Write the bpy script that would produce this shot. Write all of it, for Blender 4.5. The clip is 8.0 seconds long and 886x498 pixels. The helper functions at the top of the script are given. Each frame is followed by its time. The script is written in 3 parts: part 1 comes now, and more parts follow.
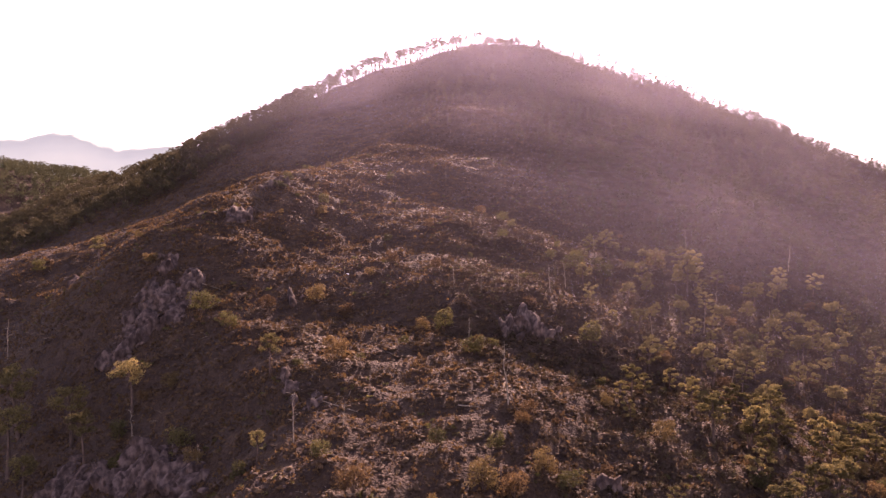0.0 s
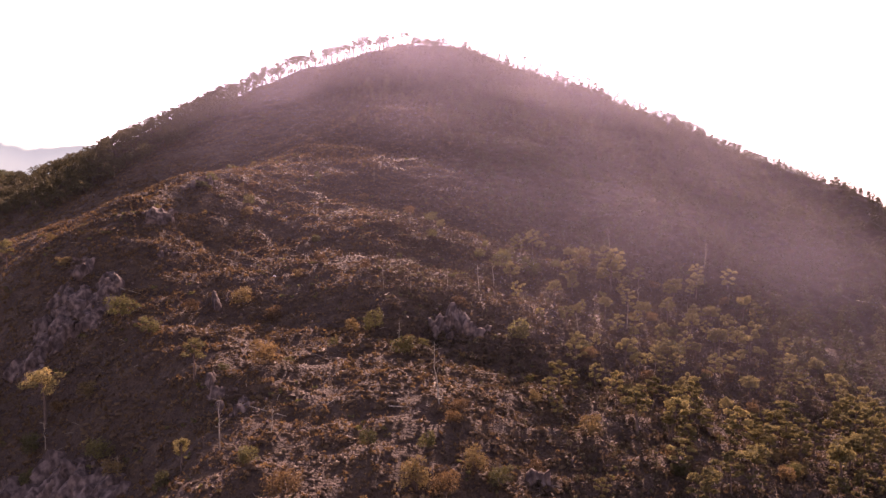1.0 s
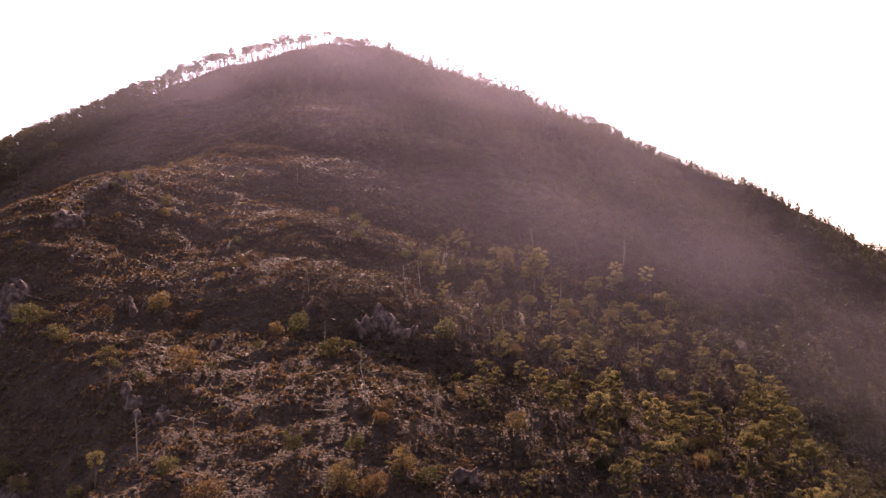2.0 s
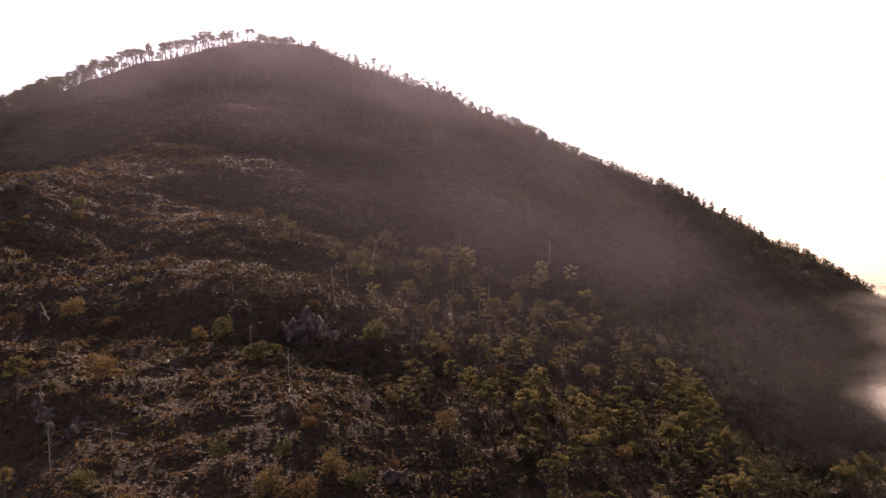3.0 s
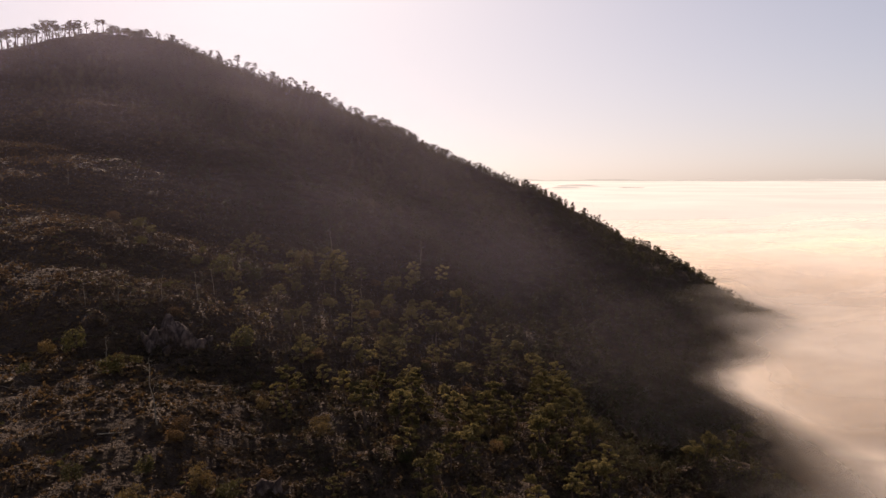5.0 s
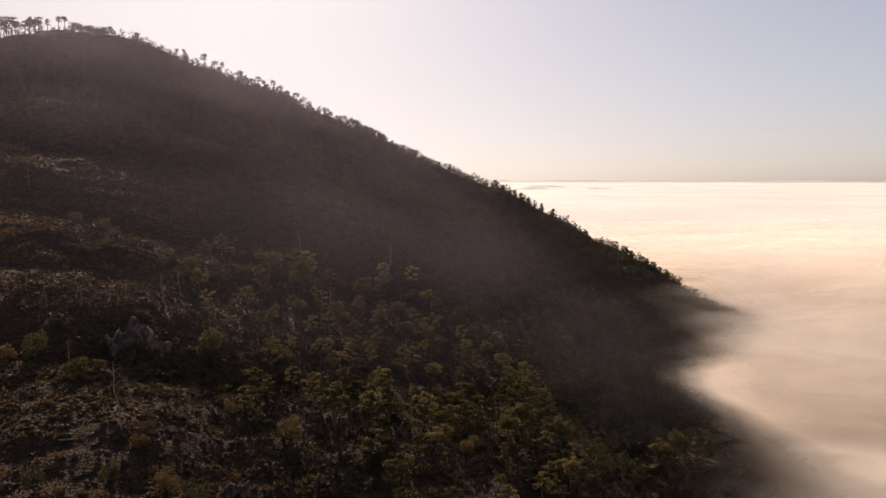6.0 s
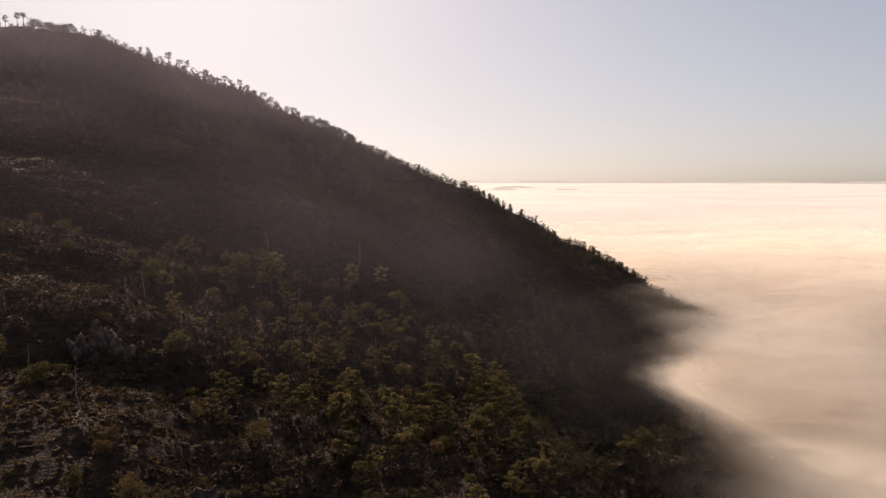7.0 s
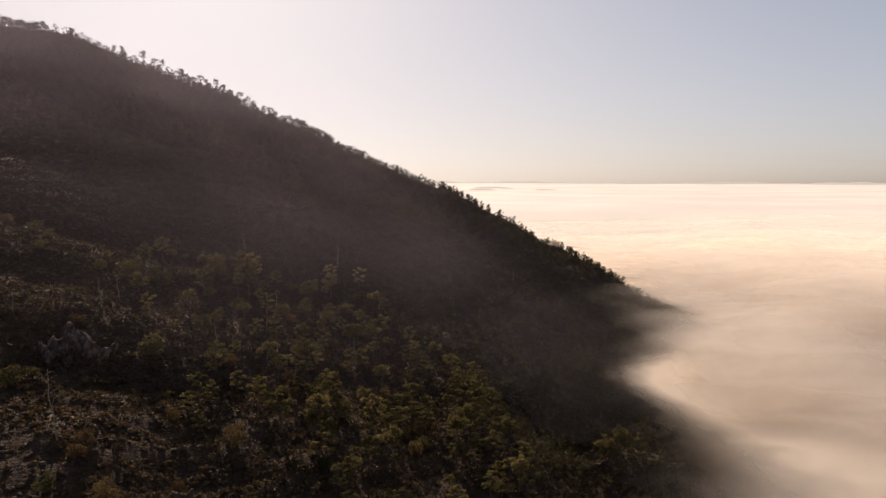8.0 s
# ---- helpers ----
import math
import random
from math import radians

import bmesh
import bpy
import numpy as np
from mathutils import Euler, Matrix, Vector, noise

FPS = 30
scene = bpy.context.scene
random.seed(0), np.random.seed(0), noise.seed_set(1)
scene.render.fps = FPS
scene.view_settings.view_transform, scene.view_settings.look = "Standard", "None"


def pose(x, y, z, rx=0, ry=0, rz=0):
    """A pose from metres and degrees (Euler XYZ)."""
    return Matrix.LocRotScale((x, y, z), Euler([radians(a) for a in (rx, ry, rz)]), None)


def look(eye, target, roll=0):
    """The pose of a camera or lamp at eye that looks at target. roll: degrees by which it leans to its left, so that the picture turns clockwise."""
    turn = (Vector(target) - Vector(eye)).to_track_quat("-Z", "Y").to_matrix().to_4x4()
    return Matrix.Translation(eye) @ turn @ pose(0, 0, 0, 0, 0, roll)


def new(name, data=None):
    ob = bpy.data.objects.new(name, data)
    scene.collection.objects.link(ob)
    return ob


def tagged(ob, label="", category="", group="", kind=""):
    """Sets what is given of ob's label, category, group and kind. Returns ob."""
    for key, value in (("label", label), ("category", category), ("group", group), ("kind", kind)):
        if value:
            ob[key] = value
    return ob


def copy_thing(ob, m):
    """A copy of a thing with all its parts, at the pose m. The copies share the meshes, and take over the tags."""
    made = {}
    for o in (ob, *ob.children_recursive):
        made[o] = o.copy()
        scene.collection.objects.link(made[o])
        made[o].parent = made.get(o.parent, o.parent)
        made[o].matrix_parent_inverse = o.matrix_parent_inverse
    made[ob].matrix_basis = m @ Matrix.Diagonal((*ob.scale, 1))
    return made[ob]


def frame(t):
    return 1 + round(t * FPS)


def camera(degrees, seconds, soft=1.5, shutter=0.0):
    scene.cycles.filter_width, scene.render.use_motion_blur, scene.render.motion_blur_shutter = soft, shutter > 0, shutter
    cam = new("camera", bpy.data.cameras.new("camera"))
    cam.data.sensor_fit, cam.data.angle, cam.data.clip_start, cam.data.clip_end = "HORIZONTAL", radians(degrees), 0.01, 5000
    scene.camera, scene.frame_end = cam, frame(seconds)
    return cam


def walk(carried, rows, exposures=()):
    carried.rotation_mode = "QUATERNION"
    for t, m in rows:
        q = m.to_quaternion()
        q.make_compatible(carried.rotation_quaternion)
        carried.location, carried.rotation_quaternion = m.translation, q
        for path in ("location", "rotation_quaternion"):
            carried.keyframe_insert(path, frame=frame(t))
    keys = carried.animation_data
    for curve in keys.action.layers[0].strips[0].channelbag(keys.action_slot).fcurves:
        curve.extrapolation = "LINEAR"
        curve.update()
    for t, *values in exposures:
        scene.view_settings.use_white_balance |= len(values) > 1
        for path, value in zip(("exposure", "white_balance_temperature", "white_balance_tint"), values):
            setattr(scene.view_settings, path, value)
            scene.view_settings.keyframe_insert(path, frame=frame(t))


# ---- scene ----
cam = camera(64.1, 8.0, soft=1.4)
EYE = (0, 0, 100)
PATH = [(t, pose(*EYE, 90 + pitch, roll, yaw)) for t, yaw, pitch, roll in (
    (0.0, 0.0, -5.80, 0.04), (0.5, -2.73, -5.79, 0.05), (1.0, -5.76, -5.78, 0.05), (1.5, -8.79, -5.76, 0.05),
    (3.0, -17.63, -5.70, 0.09), (3.5, -20.51, -5.68, 0.08), (4.0, -23.72, -5.65, 0.10), (4.5, -26.28, -5.62, 0.06),
    (6.0, -30.46, -5.52, -0.08), (6.5, -31.80, -5.49, -0.11), (7.0, -32.96, -5.47, -0.13), (7.5, -33.87, -5.44, -0.14), (8.0, -34.71, -5.42, -0.17))]
EXPOSURES = [(0.0, 2.15, 7100, 56), (1.5, 2.0, 7100, 53), (3.0, 1.05, 7000, 32), (3.5, 0.74, 6950, 25), (4.5, 0.33, 6900, 25), (6.0, 0.2, 6850, 21), (8.0, 0.13, 6850, 19)]
walk(cam, PATH, EXPOSURES)

# ---- sky and sun ----
SUN_AZ, SUN_EL = 14.0, 29.0      # degrees to the right of +y, and above the horizon
world = bpy.data.worlds.new("sky")
scene.world = world
world.use_nodes = True
wt = world.node_tree
sky = wt.nodes.new("ShaderNodeTexSky")
sky.sky_type, sky.sun_disc = "NISHITA", False
sky.sun_elevation, sky.sun_rotation = radians(SUN_EL), radians(SUN_AZ)
sky.air_density, sky.dust_density, sky.ozone_density, sky.altitude = 0.8, 1.4, 1.5, 300
hazy = wt.nodes.new("ShaderNodeHueSaturation")
hazy.inputs["Saturation"].default_value = 0.8
wt.links.new(sky.outputs[0], hazy.inputs["Color"])
# rolls off the sky's brightness round the sun: c * K / (c + K)
K = 9.0
more, part_of, rolled_off = (wt.nodes.new("ShaderNodeVectorMath") for _ in range(3))
more.operation, part_of.operation, rolled_off.operation = "ADD", "DIVIDE", "SCALE"
more.inputs[1].default_value = (K, K, K)
rolled_off.inputs["Scale"].default_value = K
wt.links.new(hazy.outputs[0], more.inputs[0])
wt.links.new(hazy.outputs[0], part_of.inputs[0])
wt.links.new(more.outputs[0], part_of.inputs[1])
wt.links.new(part_of.outputs[0], rolled_off.inputs[0])
wt.links.new(rolled_off.outputs[0], wt.nodes["Background"].inputs[0])
wt.nodes["Background"].inputs[1].default_value = 0.14
sun = new("sun", bpy.data.lights.new("sun", "SUN"))
sun.data.energy, sun.data.angle, sun.data.color = 3.9, radians(0.5), (1, 0.83, 0.62)
to_sun = Vector((math.sin(radians(SUN_AZ)) * math.cos(radians(SUN_EL)), math.cos(radians(SUN_AZ)) * math.cos(radians(SUN_EL)), math.sin(radians(SUN_EL))))
sun.matrix_world = look((0, 0, 300), Vector((0, 0, 300)) - to_sun)


# ---- materials ----
def shader(name):
    m = bpy.data.materials.new(name)
    m.use_nodes = True
    nodes, links = m.node_tree.nodes, m.node_tree.links
    bsdf = nodes["Principled BSDF"]
    bsdf.inputs["Roughness"].default_value = 0.9
    bsdf.inputs["Specular IOR Level"].default_value = 0.2
    return m, nodes, links, bsdf


def noise_node(nodes, links, scale, detail=4, stretch=None):
    geo = nodes.new("ShaderNodeNewGeometry")
    n = nodes.new("ShaderNodeTexNoise")
    n.inputs["Scale"].default_value, n.inputs["Detail"].default_value = scale, detail
    if stretch:
        mp = nodes.new("ShaderNodeMapping")
        mp.inputs["Scale"].default_value = stretch
        links.new(geo.outputs["Position"], mp.inputs[0])
        links.new(mp.outputs[0], n.inputs["Vector"])
    else:
        links.new(geo.outputs["Position"], n.inputs["Vector"])
    return n


def ramp(nodes, links, source, stops):
    r = nodes.new("ShaderNodeValToRGB")
    while len(r.color_ramp.elements) < len(stops):
        r.color_ramp.elements.new(0.5)
    for e, (p, c) in zip(r.color_ramp.elements, stops):
        e.position, e.color = p, (*c, 1)
    links.new(source, r.inputs[0])
    return r.outputs[0]


def mixed(nodes, links, fac, a, b):
    m = nodes.new("ShaderNodeMix")
    m.data_type = "RGBA"
    links.new(fac, m.inputs[0])
    links.new(a, m.inputs[6])
    links.new(b, m.inputs[7])
    return m.outputs[2]


def bumped(nodes, links, bsdf, source, strength, distance):
    b = nodes.new("ShaderNodeBump")
    b.inputs["Strength"].default_value, b.inputs["Distance"].default_value = strength, distance
    links.new(source, b.inputs["Height"])
    links.new(b.outputs[0], bsdf.inputs["Normal"])


def soil_material():
    m, nodes, links, bsdf = shader("heath_soil")
    big = noise_node(nodes, links, 0.05, 5)
    mid = noise_node(nodes, links, 0.35, 6, (0.6, 1.3, 1))
    fine = noise_node(nodes, links, 1.6, 6)
    a = ramp(nodes, links, mid.outputs[0], [(0.34, (0.026, 0.015, 0.011)), (0.5, (0.05, 0.029, 0.017)), (0.7, (0.086, 0.052, 0.026))])
    b = ramp(nodes, links, fine.outputs[0], [(0.3, (0.024, 0.014, 0.01)), (0.55, (0.048, 0.028, 0.016)), (0.75, (0.094, 0.058, 0.028))])
    links.new(mixed(nodes, links, big.outputs[0], a, b), bsdf.inputs["Base Color"])
    bumped(nodes, links, bsdf, fine.outputs[0], 1.0, 1.2)
    return m


def leaf_material(name, stops, glow=0.45):
    """Foliage that lets light through; hue varies from plant to plant and tuft to tuft."""
    m, nodes, links, bsdf = shader(name)
    info, geo = nodes.new("ShaderNodeObjectInfo"), nodes.new("ShaderNodeNewGeometry")
    add = nodes.new("ShaderNodeMath")
    add.operation = "MULTIPLY_ADD"
    add.inputs[1].default_value = 0.55
    links.new(info.outputs["Random"], add.inputs[0])
    half = nodes.new("ShaderNodeMath")
    half.operation = "MULTIPLY"
    half.inputs[1].default_value = 0.45
    links.new(geo.outputs["Random Per Island"], half.inputs[0])
    links.new(half.outputs[0], add.inputs[2])
    col = ramp(nodes, links, add.outputs[0], stops)
    links.new(col, bsdf.inputs["Base Color"])
    bsdf.inputs["Roughness"].default_value = 0.7
    tr = nodes.new("ShaderNodeBsdfTranslucent")
    links.new(col, tr.inputs[0])
    mx = nodes.new("ShaderNodeMixShader")
    mx.inputs[0].default_value = glow
    links.new(bsdf.outputs[0], mx.inputs[1])
    links.new(tr.outputs[0], mx.inputs[2])
    links.new(mx.outputs[0], nodes["Material Output"].inputs[0])
    return m


def rough_material(name, stops, scale, stretch=None, bump=0.5, distance=0.1):
    m, nodes, links, bsdf = shader(name)
    n = noise_node(nodes, links, scale, 6, stretch)
    links.new(ramp(nodes, links, n.outputs[0], stops), bsdf.inputs["Base Color"])
    bumped(nodes, links, bsdf, n.outputs[0], bump, distance)
    return m


def mist_material(name, warm):
    """Mist: scatters light back and on, with emission added by 'far'; it thins out by the 'thick' of the layer and by
    drifting gaps.
    """
    m, nodes, links, bsdf = shader(name)
    nodes.remove(bsdf)
    dif, tr, clear = nodes.new("ShaderNodeBsdfDiffuse"), nodes.new("ShaderNodeBsdfTranslucent"), nodes.new("ShaderNodeBsdfTransparent")
    dif.inputs[0].default_value = tr.inputs[0].default_value = (*warm, 1)
    body, out = nodes.new("ShaderNodeMixShader"), nodes.new("ShaderNodeMixShader")
    body.inputs[0].default_value = 0.06
    gl, both = nodes.new("ShaderNodeBsdfGlossy"), nodes.new("ShaderNodeMixShader")
    gl.inputs[0].default_value, gl.inputs["Roughness"].default_value = (*warm, 1), 0.7
    both.inputs[0].default_value = 0.1
    links.new(dif.outputs[0], both.inputs[1])
    links.new(gl.outputs[0], both.inputs[2])
    links.new(both.outputs[0], body.inputs[1])
    links.new(tr.outputs[0], body.inputs[2])
    # emission added to the mist for the sunlight it would scatter forward
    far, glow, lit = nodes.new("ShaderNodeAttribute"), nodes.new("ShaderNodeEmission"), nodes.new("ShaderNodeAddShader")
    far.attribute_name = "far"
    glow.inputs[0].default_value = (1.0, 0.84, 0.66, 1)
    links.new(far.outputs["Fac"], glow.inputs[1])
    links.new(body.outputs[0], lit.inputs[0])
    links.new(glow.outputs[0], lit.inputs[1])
    at = nodes.new("ShaderNodeAttribute")
    at.attribute_name = "thick"
    n = noise_node(nodes, links, 0.016, 6, (1, 1, 2.5))
    r = nodes.new("ShaderNodeMapRange")
    r.inputs["From Min"].default_value, r.inputs["From Max"].default_value = 0.3, 0.6
    links.new(n.outputs[0], r.inputs[0])
    mul = nodes.new("ShaderNodeMath")
    mul.operation = "MULTIPLY"
    links.new(at.outputs["Fac"], mul.inputs[0])
    r.inputs["To Min"].default_value = 0.25
    links.new(r.outputs[0], mul.inputs[1])
    mul.use_clamp = True
    links.new(mul.outputs[0], out.inputs[0])
    links.new(clear.outputs[0], out.inputs[1])
    links.new(lit.outputs[0], out.inputs[2])
    links.new(out.outputs[0], nodes["Material Output"].inputs[0])
    return m


def far_mist_material():
    """The far mist sea: a pale backdrop with emission added to brighten it towards the horizon."""
    m, nodes, links, bsdf = shader("far_mist")
    n = noise_node(nodes, links, 0.004, 5, (1, 1, 1))
    links.new(ramp(nodes, links, n.outputs[0], [(0.3, (0.68, 0.63, 0.57)), (0.65, (0.82, 0.77, 0.7))]), bsdf.inputs["Base Color"])
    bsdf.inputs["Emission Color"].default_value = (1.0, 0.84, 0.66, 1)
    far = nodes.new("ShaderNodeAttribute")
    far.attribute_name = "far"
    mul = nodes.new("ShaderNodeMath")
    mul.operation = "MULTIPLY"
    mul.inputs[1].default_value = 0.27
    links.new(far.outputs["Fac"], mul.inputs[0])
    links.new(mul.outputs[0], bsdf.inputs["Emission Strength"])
    return m


def glare_haze_material():
    """Sheets added for haze and lens glare: let nearly all light by and scatter a little of it on; 'thick' is the
    share.
    """
    m, nodes, links, bsdf = shader("glare_haze")
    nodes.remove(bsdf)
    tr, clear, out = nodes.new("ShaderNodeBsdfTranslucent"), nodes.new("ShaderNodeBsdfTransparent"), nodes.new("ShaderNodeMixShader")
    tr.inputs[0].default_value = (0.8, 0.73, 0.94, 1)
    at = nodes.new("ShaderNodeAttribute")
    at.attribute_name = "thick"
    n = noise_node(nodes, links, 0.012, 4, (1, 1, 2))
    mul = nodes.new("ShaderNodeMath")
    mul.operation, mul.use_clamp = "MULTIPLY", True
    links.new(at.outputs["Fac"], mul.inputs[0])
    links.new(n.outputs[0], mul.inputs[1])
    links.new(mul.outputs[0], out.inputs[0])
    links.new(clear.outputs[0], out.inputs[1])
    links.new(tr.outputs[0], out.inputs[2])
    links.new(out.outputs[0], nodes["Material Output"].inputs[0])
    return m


SOIL = soil_material()
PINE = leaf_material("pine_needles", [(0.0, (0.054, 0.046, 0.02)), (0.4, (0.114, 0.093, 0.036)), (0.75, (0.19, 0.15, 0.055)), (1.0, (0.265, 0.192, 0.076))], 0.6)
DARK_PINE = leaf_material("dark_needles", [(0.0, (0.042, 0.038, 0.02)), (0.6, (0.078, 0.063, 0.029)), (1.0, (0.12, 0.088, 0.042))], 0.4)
FAR_PINE = leaf_material("far_needles", [(0.0, (0.05, 0.052, 0.026)), (0.6, (0.085, 0.082, 0.038)), (1.0, (0.13, 0.115, 0.05))], 0.35)
BUSH = leaf_material("bush_leaves", [(0.0, (0.04, 0.037, 0.015)), (0.5, (0.082, 0.072, 0.025)), (1.0, (0.14, 0.114, 0.038))], 0.5)
AUTUMN = leaf_material("autumn_leaves", [(0.0, (0.09, 0.065, 0.025)), (0.5, (0.14, 0.095, 0.035)), (1.0, (0.19, 0.115, 0.04))])
HEATH = leaf_material("dry_heath", [(0.0, (0.05, 0.029, 0.015)), (0.4, (0.092, 0.054, 0.024)), (0.75, (0.148, 0.091, 0.036)), (1.0, (0.215, 0.14, 0.055))], 0.5)
CUSHION = leaf_material("heather_cushion", [(0.0, (0.035, 0.021, 0.013)), (0.4, (0.075, 0.044, 0.022)), (0.75, (0.13, 0.08, 0.035)), (1.0, (0.2, 0.13, 0.055))], 0.35)
SCRUB = leaf_material("dark_scrub", [(0.0, (0.034, 0.023, 0.014)), (0.6, (0.068, 0.045, 0.024)), (1.0, (0.115, 0.076, 0.037))], 0.45)
BARK = rough_material("pine_bark", [(0.3, (0.045, 0.03, 0.022)), (0.7, (0.13, 0.085, 0.06))], 3, (1, 1, 0.3))
DEAD = rough_material("bleached_wood", [(0.3, (0.1, 0.075, 0.052)), (0.7, (0.28, 0.22, 0.155))], 4, (1, 1, 0.25))
ROCK = rough_material("weathered_rock", [(0.36, (0.028, 0.017, 0.013)), (0.5, (0.066, 0.043, 0.033)), (0.66, (0.135, 0.092, 0.071))], 0.8, (1, 1, 0.6), 0.6, 0.3)
PALE = rough_material("white_stone", [(0.3, (0.6, 0.58, 0.55)), (0.7, (0.8, 0.79, 0.77))], 3)
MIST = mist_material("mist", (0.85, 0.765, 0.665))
GLARE_HAZE = glare_haze_material()




# ---- the lie of the land ----
GRAIN = np.random.RandomState(7).rand(128, 128)


def value(x, y, sx, sy, shift=0):
    """Smooth noise from -1 to 1 with features of sx by sy metres."""
    u, v = np.asarray(x) / sx + 11.3 * shift + 500, np.asarray(y) / sy + 5.7 * shift + 500
    i, j = np.floor(u).astype(int), np.floor(v).astype(int)
    a, b = u - i, v - j
    a, b = a * a * (3 - 2 * a), b * b * (3 - 2 * b)
    g = lambda p, q: GRAIN[p % 128, q % 128]
    return 2 * ((g(i, j) * (1 - a) + g(i + 1, j) * a) * (1 - b) + (g(i, j + 1) * (1 - a) + g(i + 1, j + 1) * a) * b) - 1


# ridge lines: half-width, slope and steepening to the right of its run, the same to the left, crest points
RIDGES = [
    (10, 0.56, 0, 0.6, 0, [(-420, 400, 34), (-266, 423, 72), (-208, 432, 97), (-132, 435, 126), (-77, 438, 150), (-29, 438, 169), (22, 433, 177.5), (56, 428, 176),
                     (119, 413, 155), (162, 396, 136), (232, 341, 98), (270, 298, 69), (287, 281, 55), (294, 271, 46), (298, 263, 36), (301, 257, 24), (305, 246, 0)]),
    (14, 0.55, 0.004, 0.2, 0.009, [(22, 433, 174), (-4, 360, 133), (-22, 310, 116), (-37, 282, 108), (-59, 263, 103), (-76, 240, 94)]),
    (6, 0.92, 0.0, 0.12, 0.002, [(-76, 240, 94), (-70, 215, 82), (-63, 195, 73.5), (-47, 172, 66.5), (-35, 155, 61), (-29, 142, 56), (-28, 128, 52), (-26, 112, 47.5), (-22, 80, 34)]),
    (25, 0.14, 0.011, 0.15, 0.003, [(22, 433, 174), (10, 350, 133), (2, 300, 110), (-5, 250, 91), (-5, 215, 81), (-2, 160, 61), (0, 115, 43), (0, 60, 22)]),
    (25, 0.15, 0.003, 0.36, 0.003, [(56, 428, 170), (54, 345, 108), (58, 280, 79), (60, 200, 60), (60, 150, 49), (62, 100, 37), (60, 50, 18)]),
    (8, 0.15, 0.003, 1.0, 0.003, [(56, 428, 172), (80, 345, 100), (106, 280, 60), (117, 200, 48), (116, 165, 41), (110, 146, 39), (103, 126, 37.5), (97, 111, 36), (90, 96, 33), (80, 70, 22), (75, 40, 8)]),
    (5, 0.85, 0.002, 0.7, 0.002, [(143, 136, 12), (143, 130, 23), (144, 124, 31), (145, 116, 31), (147, 105, 28), (149, 90, 22), (152, 70, 8)]),
    (20, 0.4, 0.001, 0.45, 0.0018, [(-70, 290, 98), (-150, 285, 74), (-230, 290, 62), (-340, 280, 42)]),
    (30, 0.5, 0, 0.5, 0, [(-900, 470, 130), (-500, 520, 125), (-338, 543, 110), (-295, 600, 100), (-220, 700, 70), (-150, 800, 30)]),
]


def height(x, y):
    k = 5.0
    levels = [np.full(np.shape(x), 0.0)]
    for width, slope_r, bend_r, slope_l, bend_l, pts in RIDGES:
        best = np.full(np.shape(x), -300.0)
        for (ax, ay, az), (bx, by, bz) in zip(pts, pts[1:]):
            dx, dy = bx - ax, by - ay
            u = np.clip(((x - ax) * dx + (y - ay) * dy) / (dx * dx + dy * dy), 0, 1)
            ox, oy = x - ax - u * dx, y - ay - u * dy
            d = np.hypot(ox, oy)
            left = 0.5 + 0.5 * np.clip((dx * oy - dy * ox) / (np.hypot(dx, dy) * (d + 1e-6)), -1, 1)
            slope, bend = slope_r + (slope_l - slope_r) * left, bend_r + (bend_l - bend_r) * left
            best = np.maximum(best, az + u * (bz - az) - slope * (np.sqrt(d * d + width * width) - width) - bend * d * d)
        levels.append(best)
    levels = np.stack(levels)
    top = levels.max(0)
    return top + k * np.log(np.exp((levels - top) / k).sum(0)) - 0.6 * k * 0.69


def ground(x, y):
    """Height of the ground with its gullies, banks and hummocks."""
    x, y = np.asarray(x, float), np.asarray(y, float)
    h = height(x + 4 * value(x, y, 55, 55, 81), y + 4 * value(x, y, 48, 48, 85))
    rough = np.clip(h / 30, 0, 1)
    return h + rough * (1.0 * value(x, y, 22, 60, 1) + 0.8 * value(x, y, 30, 24, 2) + 0.8 * value(x, y, 13, 9, 3) + 0.75 * value(x, y, 6.5, 3.4, 4) + 0.5 * value(x, y, 2.9, 1.8, 5)) - 0.5


def mesh_of(name, verts, faces, material, smooth=False):
    """A mesh from arrays of places and of faces with all the same number of corners."""
    verts, faces = np.asarray(verts, np.float32), np.asarray(faces, np.int32)
    me = bpy.data.meshes.new(name)
    n, k = faces.shape
    me.vertices.add(len(verts))
    me.vertices.foreach_set("co", verts.ravel())
    me.loops.add(n * k)
    me.loops.foreach_set("vertex_index", faces.ravel())
    me.polygons.add(n)
    me.polygons.foreach_set("loop_start", np.arange(0, n * k, k, dtype=np.int32))
    me.update(calc_edges=True)
    if smooth:
        me.shade_smooth()
    me.materials.append(material)
    return me


def sheet(name, xs, ys, hf, material):
    X, Y = np.meshgrid(xs, ys)
    i = np.arange(X.size).reshape(X.shape)
    f = np.stack([i[:-1, :-1], i[:-1, 1:], i[1:, 1:], i[1:, :-1]], -1).reshape(-1, 4)
    return new(name, mesh_of(name, np.stack([X, Y, hf(X, Y)], -1).reshape(-1, 3), f, material, True))


def spread(lo, a, b, hi, step, n=26):
    """Even steps from a to b, growing ones out to lo and hi."""
    g = np.linspace(0, 1, n) ** 2.5
    return np.concatenate([a - (a - lo) * g[:0:-1], np.arange(a, b, step), b + (hi - b) * g])


tagged(sheet("ground", spread(-4900, -330, 420, 4900, 1.7), spread(-4900, 80, 500, 4900, 1.7), ground, SOIL),
       "brown heath hillside with bare soil and dry grass", "hillside", kind="structure")


